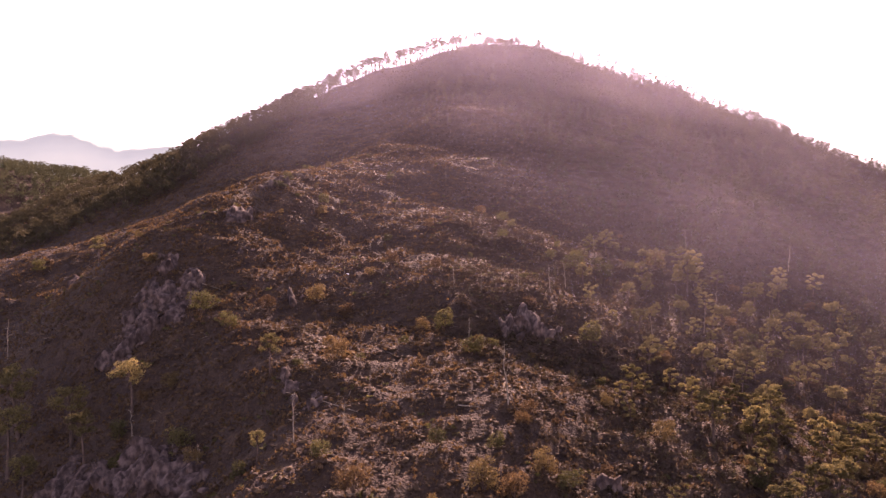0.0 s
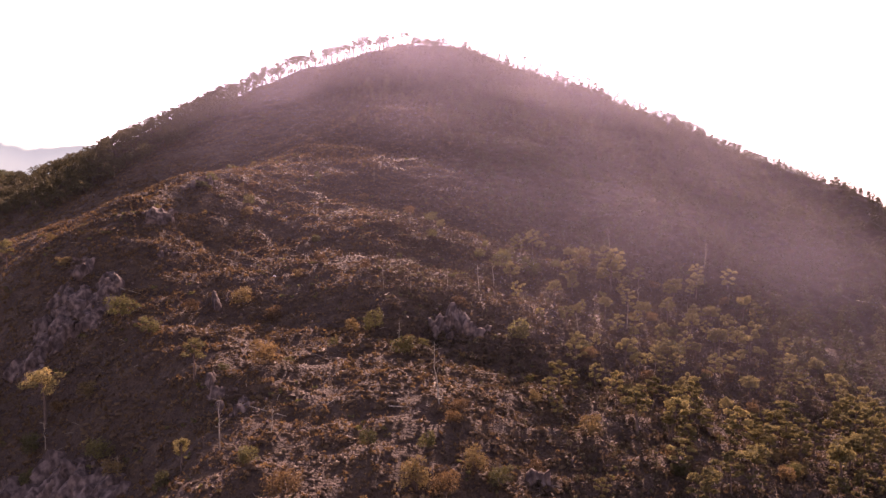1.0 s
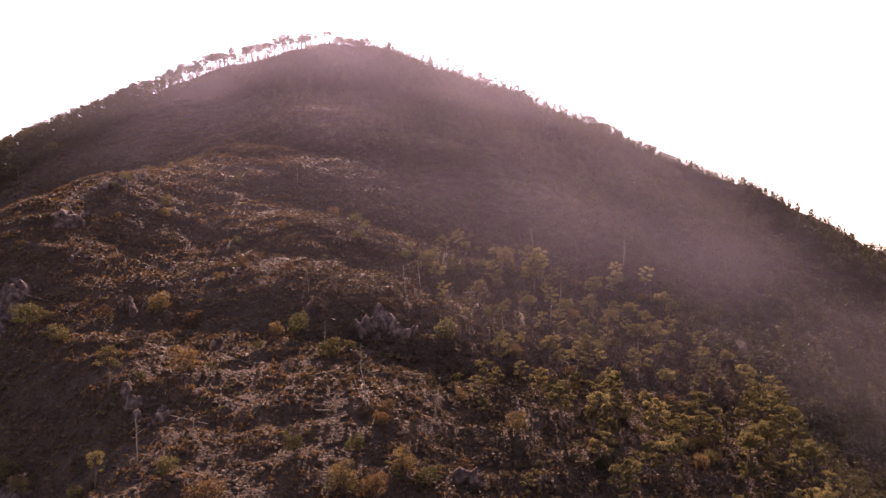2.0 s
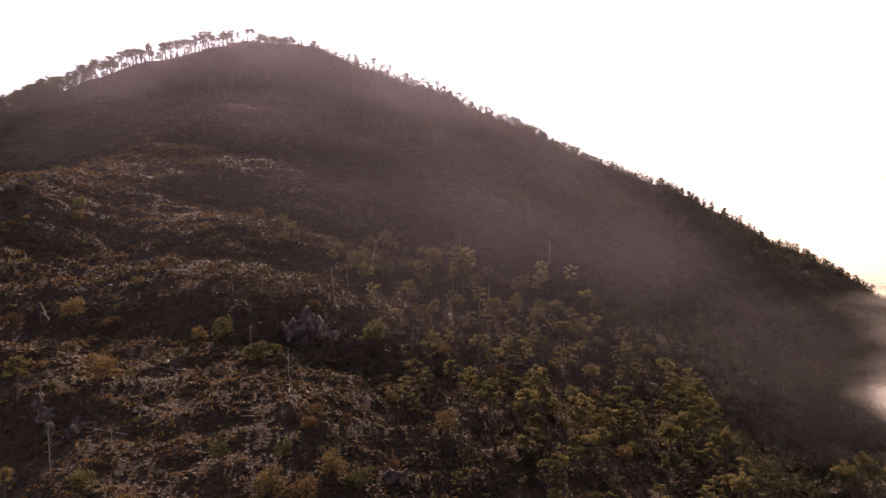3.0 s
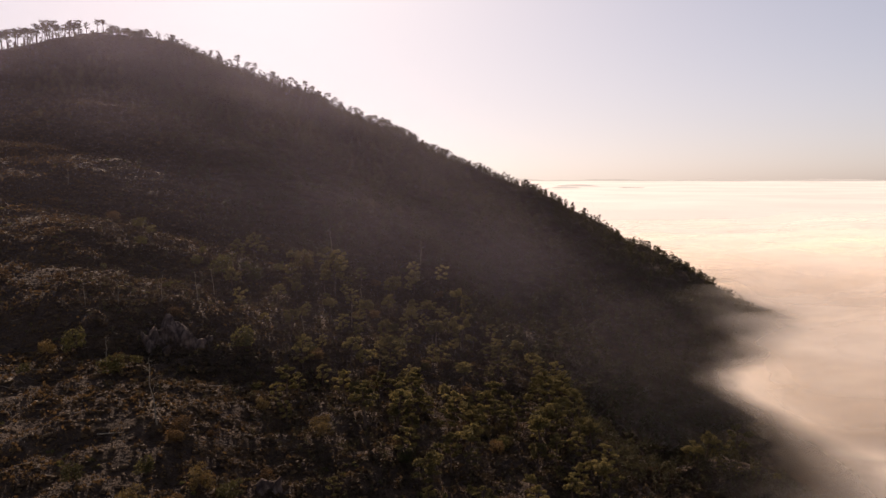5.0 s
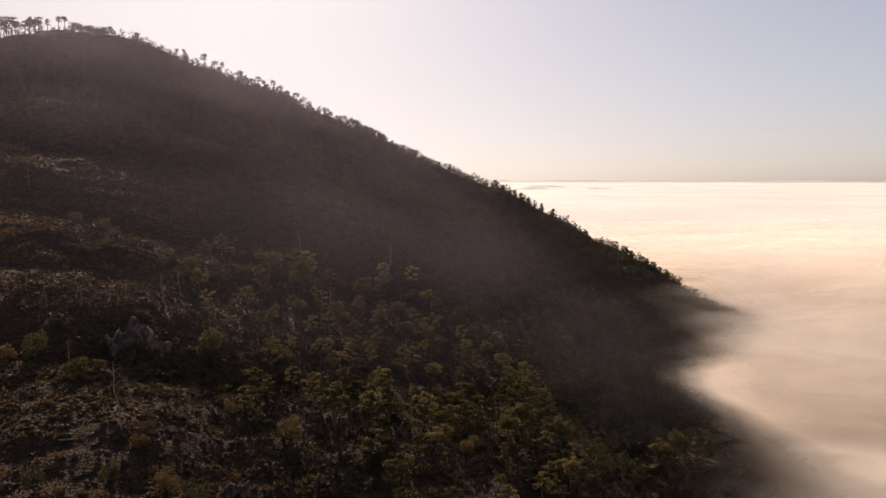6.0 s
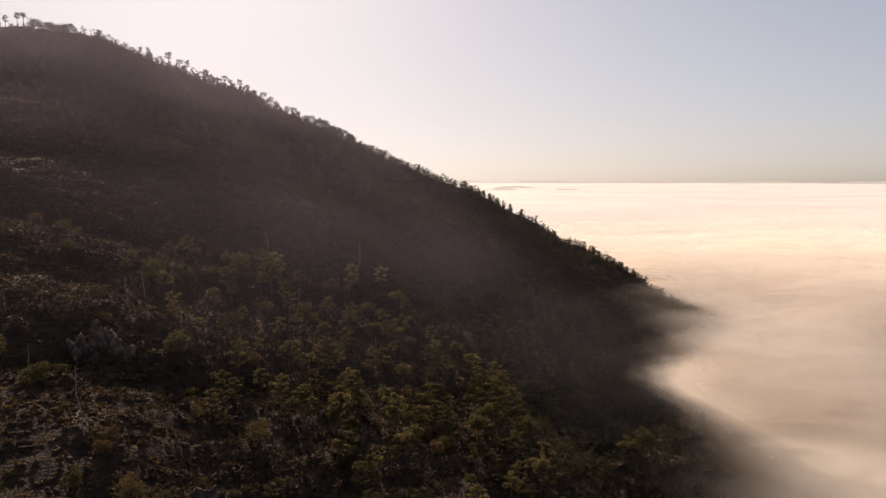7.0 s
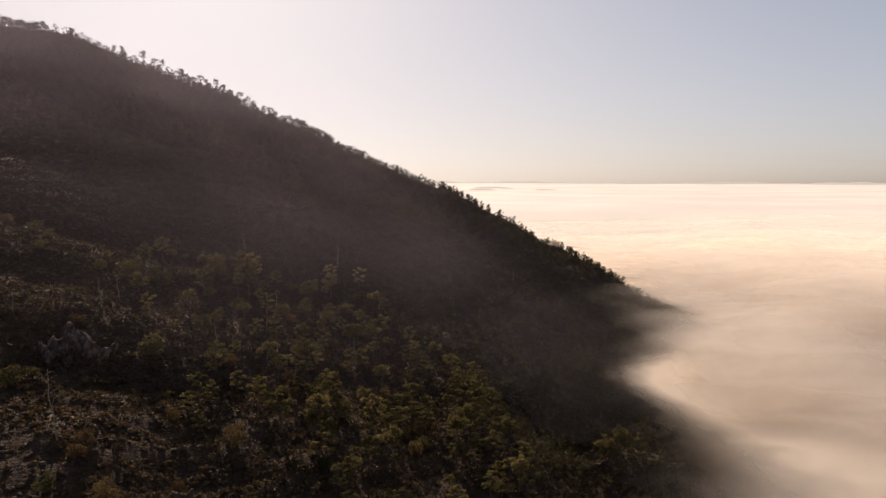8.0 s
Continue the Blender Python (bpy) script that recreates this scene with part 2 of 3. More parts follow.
# ---- mist that fills the valley ----
def kept(ob, keep):
    """Drops the faces none of whose corners are kept."""
    bm = bmesh.new()
    bm.from_mesh(ob.data)
    bm.verts.ensure_lookup_table()
    gone = [f for f in bm.faces if not any(keep[v.index] for v in f.verts)]
    bmesh.ops.delete(bm, geom=gone, context="FACES")
    bm.to_mesh(ob.data)
    bm.free()


def points(ob):
    co = np.empty(len(ob.data.vertices) * 3, np.float32)
    ob.data.vertices.foreach_get("co", co)
    return co.reshape(-1, 3).T


def bank(name, level, dense, seed):
    def lift(x, y):
        r = np.hypot(x, y)
        side = np.clip((0.62 * x - 0.79 * y) / 70, 0, 1)
        calm = 1 / (1 + (r / 900) ** 2)
        return level + 6 * side + 63 * np.minimum(r / 4880, 1) ** 2 + calm * (6 * value(x, y, 230, 150, 23) * soft(r, 260, 420) + 5.5 * value(x, y, 95, 95, 21) + 2 * value(x, y, 38, 38, 24) + 1.2 * value(x, y, 24, 24, seed))

    reach = 700 + 650 * np.linspace(0, 1, 20) ** 1.3
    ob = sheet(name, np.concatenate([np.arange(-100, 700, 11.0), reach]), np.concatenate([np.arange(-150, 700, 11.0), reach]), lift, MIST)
    x, y, z = points(ob)
    r = np.hypot(x, y)
    # the bank lies east of the hill's foot, and reaches into the gully only in thin wisps
    east = 0.686 * x - 0.727 * y + (9 + 8 * soft(r, 215, 270)) * value(x, y, 45, 45, seed) + 7 * value(x, y, 17, 17, seed + 1) - 8 * (1 - soft(r, 195, 265))
    full = np.maximum(soft(east + 45 * soft(r, 290, 400), 10, 56), soft(r, 430, 500))
    thick = dense * np.clip((z - ground(x, y) - 4) / 22, 0, 1) * (0.4 + 0.6 * soft(r, 170, 250)) * (0.03 * soft(x, 95, 150) + 0.97 * full) * (1 - soft(r, 750, 1300)) * soft(x, 60, 110)
    ob.data.attributes.new("thick", "FLOAT", "POINT").data.foreach_set("value", thick.astype(np.float32))
    # strength of the added glow, growing with distance from the eye
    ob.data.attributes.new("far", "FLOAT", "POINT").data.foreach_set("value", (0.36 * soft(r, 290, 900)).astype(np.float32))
    kept(ob, thick > 0.004 * dense)
    return tagged(ob, "pale drifting morning mist lying over the valley", "mist", "layers of valley mist", "structure")


def soft(v, lo, hi):
    u = np.clip((v - lo) / (hi - lo), 0, 1)
    return u * u * (3 - 2 * u)


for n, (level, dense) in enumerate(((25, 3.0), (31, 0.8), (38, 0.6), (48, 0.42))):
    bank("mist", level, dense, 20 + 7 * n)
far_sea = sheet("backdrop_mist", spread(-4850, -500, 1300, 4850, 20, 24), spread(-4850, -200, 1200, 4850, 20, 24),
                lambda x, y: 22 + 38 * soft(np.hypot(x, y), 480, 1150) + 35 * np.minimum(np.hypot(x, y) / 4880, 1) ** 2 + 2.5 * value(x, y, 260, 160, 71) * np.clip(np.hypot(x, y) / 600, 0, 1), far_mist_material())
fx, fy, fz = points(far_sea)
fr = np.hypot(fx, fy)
# share of the far mist's added emission, by distance
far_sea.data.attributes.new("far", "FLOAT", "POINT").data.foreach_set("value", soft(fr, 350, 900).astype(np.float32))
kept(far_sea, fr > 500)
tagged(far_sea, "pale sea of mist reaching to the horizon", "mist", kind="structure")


def glare_sheet(y, dense, seed):
    """A thin sheet added for haze and lens glare; it hangs over the slope from west to east and thins out upwards."""
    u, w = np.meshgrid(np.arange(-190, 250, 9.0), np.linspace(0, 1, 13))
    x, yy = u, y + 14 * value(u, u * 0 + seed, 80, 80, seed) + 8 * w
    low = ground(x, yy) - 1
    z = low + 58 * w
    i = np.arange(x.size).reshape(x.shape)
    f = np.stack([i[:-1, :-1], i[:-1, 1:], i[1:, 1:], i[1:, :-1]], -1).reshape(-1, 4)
    ob = new("haze", mesh_of("haze", np.stack([x, yy, z], -1).reshape(-1, 3), f, GLARE_HAZE, True))
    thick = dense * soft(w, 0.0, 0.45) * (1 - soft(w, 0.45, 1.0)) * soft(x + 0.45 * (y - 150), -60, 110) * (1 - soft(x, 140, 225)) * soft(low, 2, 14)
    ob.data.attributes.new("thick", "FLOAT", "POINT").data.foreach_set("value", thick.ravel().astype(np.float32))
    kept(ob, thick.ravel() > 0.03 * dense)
    return tagged(ob, "thin sheet added over the shaded slope for haze and lens glare", "haze", "veils of thin haze", "structure")


# added sheets brighten the shaded slope in place of lens glare and haze
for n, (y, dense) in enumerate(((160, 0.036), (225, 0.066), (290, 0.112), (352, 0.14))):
    glare_sheet(y, dense, 60 + n)


# ---- builders for plants, dead wood and stones ----
def join(pieces):
    """Joins (places, faces) pieces whose faces have the same number of corners."""
    vs, fs, n = [], [], 0
    for v, f in pieces:
        vs.append(v)
        fs.append(np.asarray(f) + n)
        n += len(v)
    return np.concatenate(vs), np.concatenate(fs)


def tube(points, radii, sides=6):
    """A tapering round stem along points."""
    p, r = np.asarray(points, float), np.asarray(radii, float)
    d = np.gradient(p, axis=0)
    d /= np.linalg.norm(d, axis=1, keepdims=True) + 1e-9
    ref = np.where(np.abs(d[:, 2:3]) < 0.9, [[0, 0, 1.0]], [[1.0, 0, 0]])
    a = np.cross(d, ref)
    a /= np.linalg.norm(a, axis=1, keepdims=True)
    b = np.cross(d, a)
    w = np.linspace(0, 2 * np.pi, sides, endpoint=False)
    v = p[:, None] + r[:, None, None] * (a[:, None] * np.cos(w)[None, :, None] + b[:, None] * np.sin(w)[None, :, None])
    i = np.arange(len(p) * sides).reshape(len(p), sides)
    j = np.roll(i, -1, 1)
    f = np.stack([i[:-1], j[:-1], j[1:], i[1:]], -1).reshape(-1, 4)
    return v.reshape(-1, 3), f


def tufts(rng, centres, size, slim=0.5, up=0.0):
    """A small blade-shaped leaf cluster at each centre, turned at random."""
    n = len(centres)
    d = rng.normal(size=(n, 3)) + [0, 0, up]
    d /= np.linalg.norm(d, axis=1, keepdims=True)
    s = np.cross(d, rng.normal(size=(n, 3)))
    s /= np.linalg.norm(s, axis=1, keepdims=True) + 1e-9
    k = size * rng.uniform(0.6, 1.3, (n, 1))
    d, s = d * k, s * k * slim
    v = np.stack([centres - d * 0.5, centres + s * 0.5, centres + d * 0.6, centres - s * 0.5], 1).reshape(-1, 3)
    return v, np.arange(4 * n).reshape(n, 4)


def clump(rng, centre, radius, flat, n, size, slim=0.5, up=0.0):
    """Leaf clusters through a flattened, ragged lump, thicker towards its outside."""
    d = rng.normal(size=(n, 3))
    d /= np.linalg.norm(d, axis=1, keepdims=True)
    r = rng.uniform(0.35, 1.0, (n, 1)) ** 0.6 * rng.uniform(0.75, 1.2, (n, 1))
    return tufts(rng, np.asarray(centre) + d * r * radius * [1, 1, flat], size, slim, up)


def pine_arrays(seed, h, style, leaves, size):
    """A pine: stem with limbs, and a crown of needle clumps. Styles: umbrella, young, scrub."""
    rng = np.random.RandomState(seed)
    lean = rng.normal(0, 0.05, 2) * h
    bow = rng.normal(0, 0.02, 2) * h
    axis = lambda u: np.array([lean[0] * u + bow[0] * math.sin(3 * u), lean[1] * u + bow[1] * math.sin(3 * u), h * u])
    r0 = (0.028 if style == "umbrella" else 0.016) * h + 0.07
    us = np.linspace(0, 0.93, 7)
    wood = [tube([axis(u) - [0, 0, 0.6 * (u == 0)] for u in us], r0 * (1 - 0.8 * us), 7)]
    green = []
    if style == "umbrella":
        low, spreadw, tips = 0.58 + rng.uniform(-0.1, 0.1), 0.2 * rng.uniform(0.75, 1.3), 10
    elif style == "young":
        low, spreadw, tips = 0.3 + rng.uniform(-0.1, 0.14), 0.27 * rng.uniform(0.85, 1.25), 12
    else:
        low, spreadw, tips = 0.1, 0.38, 7
    turn = rng.uniform(0, 6.3)
    for k in range(tips):
        u = low + (0.95 - low) * (k + rng.uniform(0, 0.8)) / tips
        turn += 2.4 + rng.uniform(-0.4, 0.4)
        if style == "umbrella":
            reach = h * spreadw * (0.55 + 0.6 * math.sin(math.pi * min(1, 0.25 + 0.75 * (u - low) / (1 - low)))) * rng.uniform(0.6, 1.15)
            rise, rad, flat = 0.12 * h * rng.uniform(0.2, 1), h * 0.095 * rng.uniform(0.75, 1.4), 0.72
        elif style == "young":
            reach = h * spreadw * (0.5 + 0.6 * math.sin(math.pi * (0.2 + 0.75 * (u - low) / (1 - low)))) * rng.uniform(0.5, 1.2)
            rise, rad, flat = 0.08 * h * rng.uniform(0.0, 1), h * 0.085 * rng.uniform(0.7, 1.4), 0.62
        else:
            reach = h * spreadw * (1.1 - 0.7 * (u - low)) * rng.uniform(0.4, 1.1)
            rise, rad, flat = 0.05 * h, h * 0.16 * rng.uniform(0.8, 1.3), 0.75
        a = axis(u)
        tip = a + [reach * math.cos(turn), reach * math.sin(turn), rise]
        mid = (a + tip) / 2 + [0, 0, -0.15 * rise]
        wood.append(tube([a, mid, tip], [r0 * 0.35 * (1.15 - u), r0 * 0.22 * (1.15 - u), r0 * 0.08], 4))
        n = max(3, leaves // (tips + 3))
        green.append(clump(rng, tip, rad, flat, n, size, 0.55, 0.35))
        green.append(clump(rng, a * 0.35 + tip * 0.65, rad * 0.6, flat, max(2, n // 3), size, 0.55, 0.35))
    green.append(clump(rng, axis(0.97), h * 0.075, 0.9, max(4, leaves // 9), size, 0.5, 0.6))
    return join(wood), join(green)


def shrub_arrays(seed, h, leaves, size):
    """A bush of several stems with a broken, domed crown."""
    rng = np.random.RandomState(seed)
    wood, green = [], []
    for k in range(6):
        a = k * 1.05 + rng.uniform(-0.4, 0.4)
        out = h * rng.uniform(0.15, 0.5)
        tip = np.array([out * math.cos(a), out * math.sin(a), h * rng.uniform(0.5, 0.9)])
        wood.append(tube([[0, 0, -0.4], tip * [0.4, 0.4, 0.5], tip], [0.07, 0.05, 0.02], 4))
        green.append(clump(rng, tip, h * rng.uniform(0.2, 0.34), 0.85, leaves // 8, size, 0.6, 0.4))
        green.append(clump(rng, tip * [1.1, 1.1, 0.5], h * 0.25, 0.7, leaves // 14, size, 0.6, 0.4))
    return join(wood), join(green)


def snag_arrays(seed, h):
    """A dead standing stem with broken limbs."""
    rng = np.random.RandomState(seed)
    lean = rng.normal(0, 0.07, 2) * h
    us = np.linspace(0, 1, 6)
    kink = rng.normal(0, 0.022, (6, 2)) * h
    pts = [[lean[0] * u + kink[i, 0] * u, lean[1] * u + kink[i, 1] * u, h * u - 0.5 * (i == 0)] for i, u in enumerate(us)]
    r0 = 0.011 * h + 0.05
    stem, limbs = tube(pts, r0 * (1 - 0.72 * us), 6), []
    for k in range(9):
        u, a = rng.uniform(0.35, 0.97), rng.uniform(0, 6.3)
        base = np.array([lean[0] * u, lean[1] * u, h * u])
        reach = h * rng.uniform(0.06, 0.22)
        tip = base + [reach * math.cos(a), reach * math.sin(a), reach * rng.uniform(-0.2, 0.8)]
        limbs.append(tube([base, (base + tip) / 2 + [0, 0, 0.1 * reach], tip], [0.045, 0.035, 0.02], 4))
    return stem, limbs


def stone_arrays(seed, cuts=16, rows=11, cols=15):
    """A fractured block: a ball cut by random planes."""
    rng = np.random.RandomState(seed)
    th = np.linspace(0.0, np.pi, rows)
    ph = np.linspace(0, 2 * np.pi, cols, endpoint=False)
    T, P = np.meshgrid(th, ph, indexing="ij")
    d = np.stack([np.sin(T) * np.cos(P), np.sin(T) * np.sin(P), np.cos(T)], -1).reshape(-1, 3)
    r = np.ones(len(d))
    for _ in range(cuts):
        n = rng.normal(size=3)
        n /= np.linalg.norm(n)
        c = d @ n
        r = np.where(c > 0.05, np.minimum(r, rng.uniform(0.42, 0.8) / np.maximum(c, 0.05)), r)
    r *= rng.uniform(0.96, 1.04, len(d))
    i = np.arange(rows * cols).reshape(rows, cols)
    j = np.roll(i, -1, 1)
    return d * r[:, None], np.stack([i[:-1], i[1:], j[1:], j[:-1]], -1).reshape(-1, 4)


def part(name, arrays, material, parent, label=""):
    ob = new(name, mesh_of(name, *arrays, material))
    ob.parent = parent
    if label:
        tagged(ob, label)
    return ob


def plant(name, wood, green, leaf, label, category, group):
    """A tree or bush: an Empty at its foot with a stem and a crown."""
    root = tagged(new(name), label, category, group)
    part("trunk", wood, BARK, root)
    part("crown", green, leaf, root)
    return root


def at(x, y, scale=1.0, turn=0.0, sink=0.0):
    """A pose on the ground at x, y."""
    return Matrix.LocRotScale((x, y, float(ground(x, y)) - sink), Euler((0, 0, turn)), None), scale


def settle(makers, spots, rng):
    """Places a copy of a random variant at each (x, y, height). makers: (thing, its own height)."""
    for x, y, h in spots:
        ob, own = makers[rng.randint(len(makers))]
        m, _ = at(x, y, turn=rng.uniform(0, 6.28))
        k = h / own
        c = copy_thing(ob, m)
        c.scale = (k * rng.uniform(0.9, 1.15), k * rng.uniform(0.9, 1.15), k)


def retire(makers):
    for ob, _ in makers:
        for o in (*ob.children_recursive, ob):
            bpy.data.objects.remove(o)


def scatter(name, protos, spots, material, label, category, rng):
    """One object of many plants or stones: copies of array prototypes of unit size at (x, y, size)."""
    vs, fs, n = [], [], 0
    spots = np.asarray(spots)
    which = rng.randint(len(protos), size=len(spots))
    z = ground(spots[:, 0], spots[:, 1])
    turn = rng.uniform(0, 6.28, len(spots))
    for k, (v, f) in enumerate(protos):
        i = np.where(which == k)[0]
        c, s, g = np.cos(turn[i])[:, None], np.sin(turn[i])[:, None], spots[i, 2][:, None]
        p = np.stack([spots[i, 0][:, None] + g * (v[:, 0] * c - v[:, 1] * s), spots[i, 1][:, None] + g * (v[:, 0] * s + v[:, 1] * c), z[i][:, None] + g * v[:, 2]], -1)
        vs.append(p.reshape(-1, 3))
        fs.append((f[None] + n + (np.arange(len(i)) * len(v))[:, None, None]).reshape(-1, f.shape[1]))
        n += len(i) * len(v)
    return tagged(new(name, mesh_of(name, np.concatenate(vs), np.concatenate(fs), material)), label, category, kind="stuff")


def spots_in(rng, n, x0, x1, y0, y1, keep, sizes):
    """Up to n random places in a rectangle, where keep(x, y) is at least a random number from 0 to 1."""
    x, y = rng.uniform(x0, x1, n), rng.uniform(y0, y1, n)
    k = keep(x, y) > rng.uniform(0, 1, n)
    return np.stack([x[k], y[k], rng.uniform(*sizes, k.sum())], -1)


def crest(x):
    """y of the main ridge at x."""
    pts = RIDGES[0][5]
    return np.interp(x, [p[0] for p in pts], [p[1] for p in pts])


rng = np.random.RandomState(3)

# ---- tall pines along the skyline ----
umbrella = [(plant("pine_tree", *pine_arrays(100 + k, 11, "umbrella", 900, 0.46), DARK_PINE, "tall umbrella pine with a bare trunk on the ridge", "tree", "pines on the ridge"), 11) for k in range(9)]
row = []
for k in range(165):
    x = -205 + 217 * (k + rng.uniform(-0.8, 1.2)) / 165
    row.append((x, crest(x) + rng.uniform(-5, 5), float(np.interp(x, [-200, -130, -95, -70, -40, 10], [4.5, 5.5, 8, 10, 9, 7.5])) * rng.choice([0.7, 0.9, 1.0, 1.05, 1.15])))
settle(umbrella, row, rng)
settle(umbrella, [(x, crest(x) + rng.uniform(-4, 3), rng.uniform(2.6, 5.2)) for x in rng.uniform(-140, 8, 80)], rng)
SUMMIT_PINES = [(8, 432, 6.6), (11, 432, 5.5), (14, 432, 6.2), (19, 431, 6.6), (22, 431, 7.3), (26, 430, 4.5), (76, 421, 5.1), (80, 420, 6.1), (86, 419, 4.1), (90, 418, 8.2), (95, 417, 6.5), (99, 416, 7.2)]
EAST_PINES = [(109, 413, 8.2), (111, 413, 6.1), (115, 412, 6.1), (119, 411, 7.9), (121, 410, 6.1), (126, 408, 6.8), (130, 407, 6.1), (134, 405, 6.5), (138, 403, 6.5), (142, 402, 6.5),
              (145, 401, 6.1), (150, 399, 6.1), (154, 397, 7.5), (156, 396, 6.5), (160, 395, 5.8), (164, 393, 5.8), (167, 390, 5.8), (170, 387, 6.1)]
settle(umbrella, SUMMIT_PINES + EAST_PINES, rng)
settle(umbrella, [(x, crest(x) + rng.uniform(-5, 3), rng.uniform(3.5, 6)) for x in rng.uniform(108, 205, 60)], rng)
retire(umbrella)
ridge_bush = [(plant("ridge_shrub", *shrub_arrays(60 + k, 4, 620, 0.34), DARK_PINE, "dark rounded evergreen shrub on the summit ridge", "shrub", "shrubs on the summit"), 4) for k in range(4)]
settle(ridge_bush, [(x, crest(x) - 1 + rng.uniform(-4, 4), rng.uniform(0.8, 2.2)) for x in np.concatenate([np.linspace(-110, 25, 50), np.linspace(48, 215, 70)])], rng)
settle(ridge_bush, [(x, crest(x) - 1 + rng.uniform(-4, 4), rng.uniform(3.2, 5.2)) for x in np.linspace(25, 42, 12)], rng)
retire(ridge_bush)

# ---- pines and bushes on the open slope ----
young = [(plant("young_pine", *pine_arrays(200 + k, 8, "young" if k % 3 else "umbrella", 1500, 0.42), PINE, "young pine with yellow-green needles on the slope", "tree", "young pines on the slope"), 8) for k in range(10)]
WEST_PINES = [(-106, 171, 18), (-87, 160, 14), (-72, 159, 12.5), (-79, 150, 12), (-101, 158, 16), (-38, 152, 8.6), (-35, 128, 6), (-112, 229, 8.5), (-92, 148, 11), (-18, 152, 3.3)]
PINES = [(75, 215, 13), (88, 225, 6), (110, 231, 7.4), (105, 223, 5.1), (65, 191, 7), (57, 190, 5), (107, 201, 8.6), (108, 190, 12), (91, 198, 3.7), (58, 176, 5), (90, 175, 6.7), (75, 159, 6.8), (55, 152, 7),
         (55, 139, 9.5), (64, 153, 7.2), (53, 162, 5.5), (110, 172, 10), (124, 182, 8), (94, 165, 8.2), (75, 136, 9), (92, 145, 11), (98, 144, 7.6), (114, 158, 8), (94, 128, 9), (104, 136, 9), (59, 126, 6.5),
         (64, 134, 5.2), (39, 143, 5), (45, 155, 4.6), (102, 125, 7.2), (61, 119, 6), (41, 120, 4)]
bare = [(plant("pine_tree", *pine_arrays(230 + k, 12, "umbrella", 1500, 0.44), PINE, "pine with a bare trunk and a sunlit yellow-green crown", "tree", "pines below the rocks"), 12) for k in range(5)]
settle(bare, WEST_PINES, rng)
retire(bare)
EDGE_PINES = [(124, 160, 9), (128, 168, 9), (120, 150, 8.5), (116, 142, 8), (110, 130, 8), (122, 172, 7.5), (118, 162, 8), (112, 150, 9), (106, 120, 7), (126, 176, 6.5), (114, 136, 6.5)]
settle(young, PINES + EDGE_PINES, rng)
grove = lambda x, y: soft(x + 0.18 * (y - 110), 40, 92) * (1 - soft(x - np.interp(y, [90, 111, 126, 146, 165, 200], [86, 95, 101, 109, 116, 118]), 0, 6)) * (1 - soft(y, 190, 250)) * (0.3 + 0.7 * soft(value(x, y, 16, 16, 9), -0.3, 0.3))
KNOLL_PINES = [(144, 125, 7), (143, 128, 6.5), (145, 122, 6), (142, 126, 5.2), (146, 119, 5), (143, 131, 5), (145, 116, 3.6), (147, 112, 3.2), (148, 107, 3), (144, 120, 4), (159, 128, 11)]
settle(young, KNOLL_PINES, rng)
settle(young, spots_in(rng, 620, 30, 140, 92, 265, grove, (3.4, 8.6))[:150], rng)
retire(young)
leafy = [(plant("bush", *shrub_arrays(300 + k, 4, 1000, 0.32), leaf, "%s bush on the dry slope" % word, "bush", "bushes on the slope"), 4)
         for k, (leaf, word) in enumerate(((BUSH, "green leafy"), (AUTUMN, "golden brown autumn"), (BUSH, "green leafy"), (HEATH, "dry brown twiggy"), (BUSH, "green leafy")))]
SHRUBS = [(-72, 152, 4.4), (-53, 173, 4.2), (-62, 181, 5.5), (-38, 127, 3), (-24, 155, 6.2), (-149, 259, 4.9), (-55, 143, 4.2), (-50, 137, 3.8), (-15, 202, 3.7),
         (-34, 187, 4.9), (-25, 182, 4), (-5, 171, 3.2), (0, 171, 4.8), (49, 216, 6), (40, 214, 6.4), (7, 116, 5), (-1, 125, 3.1), (10, 126, 2.9), (17, 136, 3.6),
         (15, 132, 2.9), (22, 181, 3.1), (-15, 113, 5), (-1, 111, 3.1), (-46, 184, 3.6), (69, 226, 6), (37, 172, 5.4), (12, 115, 4.6), (18, 121, 4.3),
         (22, 119, 3.8), (35, 147, 2.9), (44, 136, 3.8), (7, 160, 4.4)]
settle(leafy, SHRUBS, rng)
slope_bush = lambda x, y: (1 - soft(x - np.interp(y, [90, 126, 165], [86, 101, 116]), 0, 6)) * (1 - soft(x, 10, 40) * soft(y, 215, 245)) * (0.25 + 0.5 * soft(x, 0, 60) + 0.25 * soft(value(x, y, 30, 20, 14), 0, 0.5))
settle(leafy, spots_in(rng, 260, -110, 125, 112, 300, slope_bush, (1.2, 3.6))[:140], rng)
retire(leafy)

# ---- dead trees, fallen trunks and white stone ----
SNAGS = [(13, 137, 12.5), (3, 186, 5.9), (10, 184, 5.4), (20, 187, 6), (29, 189, 8), (35, 200, 7.6), (1, 265, 5.5), (-28, 128, 9.4), (-19, 130, 5.7), (6, 162, 7.4),
         (-130, 207, 12), (-49, 136, 5.2), (-69, 152, 6), (85, 246, 7.5), (-122, 354, 6.2), (-159, 355, 9.6), (54, 179, 7.7), (66, 158, 8), (92, 176, 9),
         (48, 225, 6), (72, 192, 8), (118, 240, 9), (96, 205, 8), (80, 206, 9)]
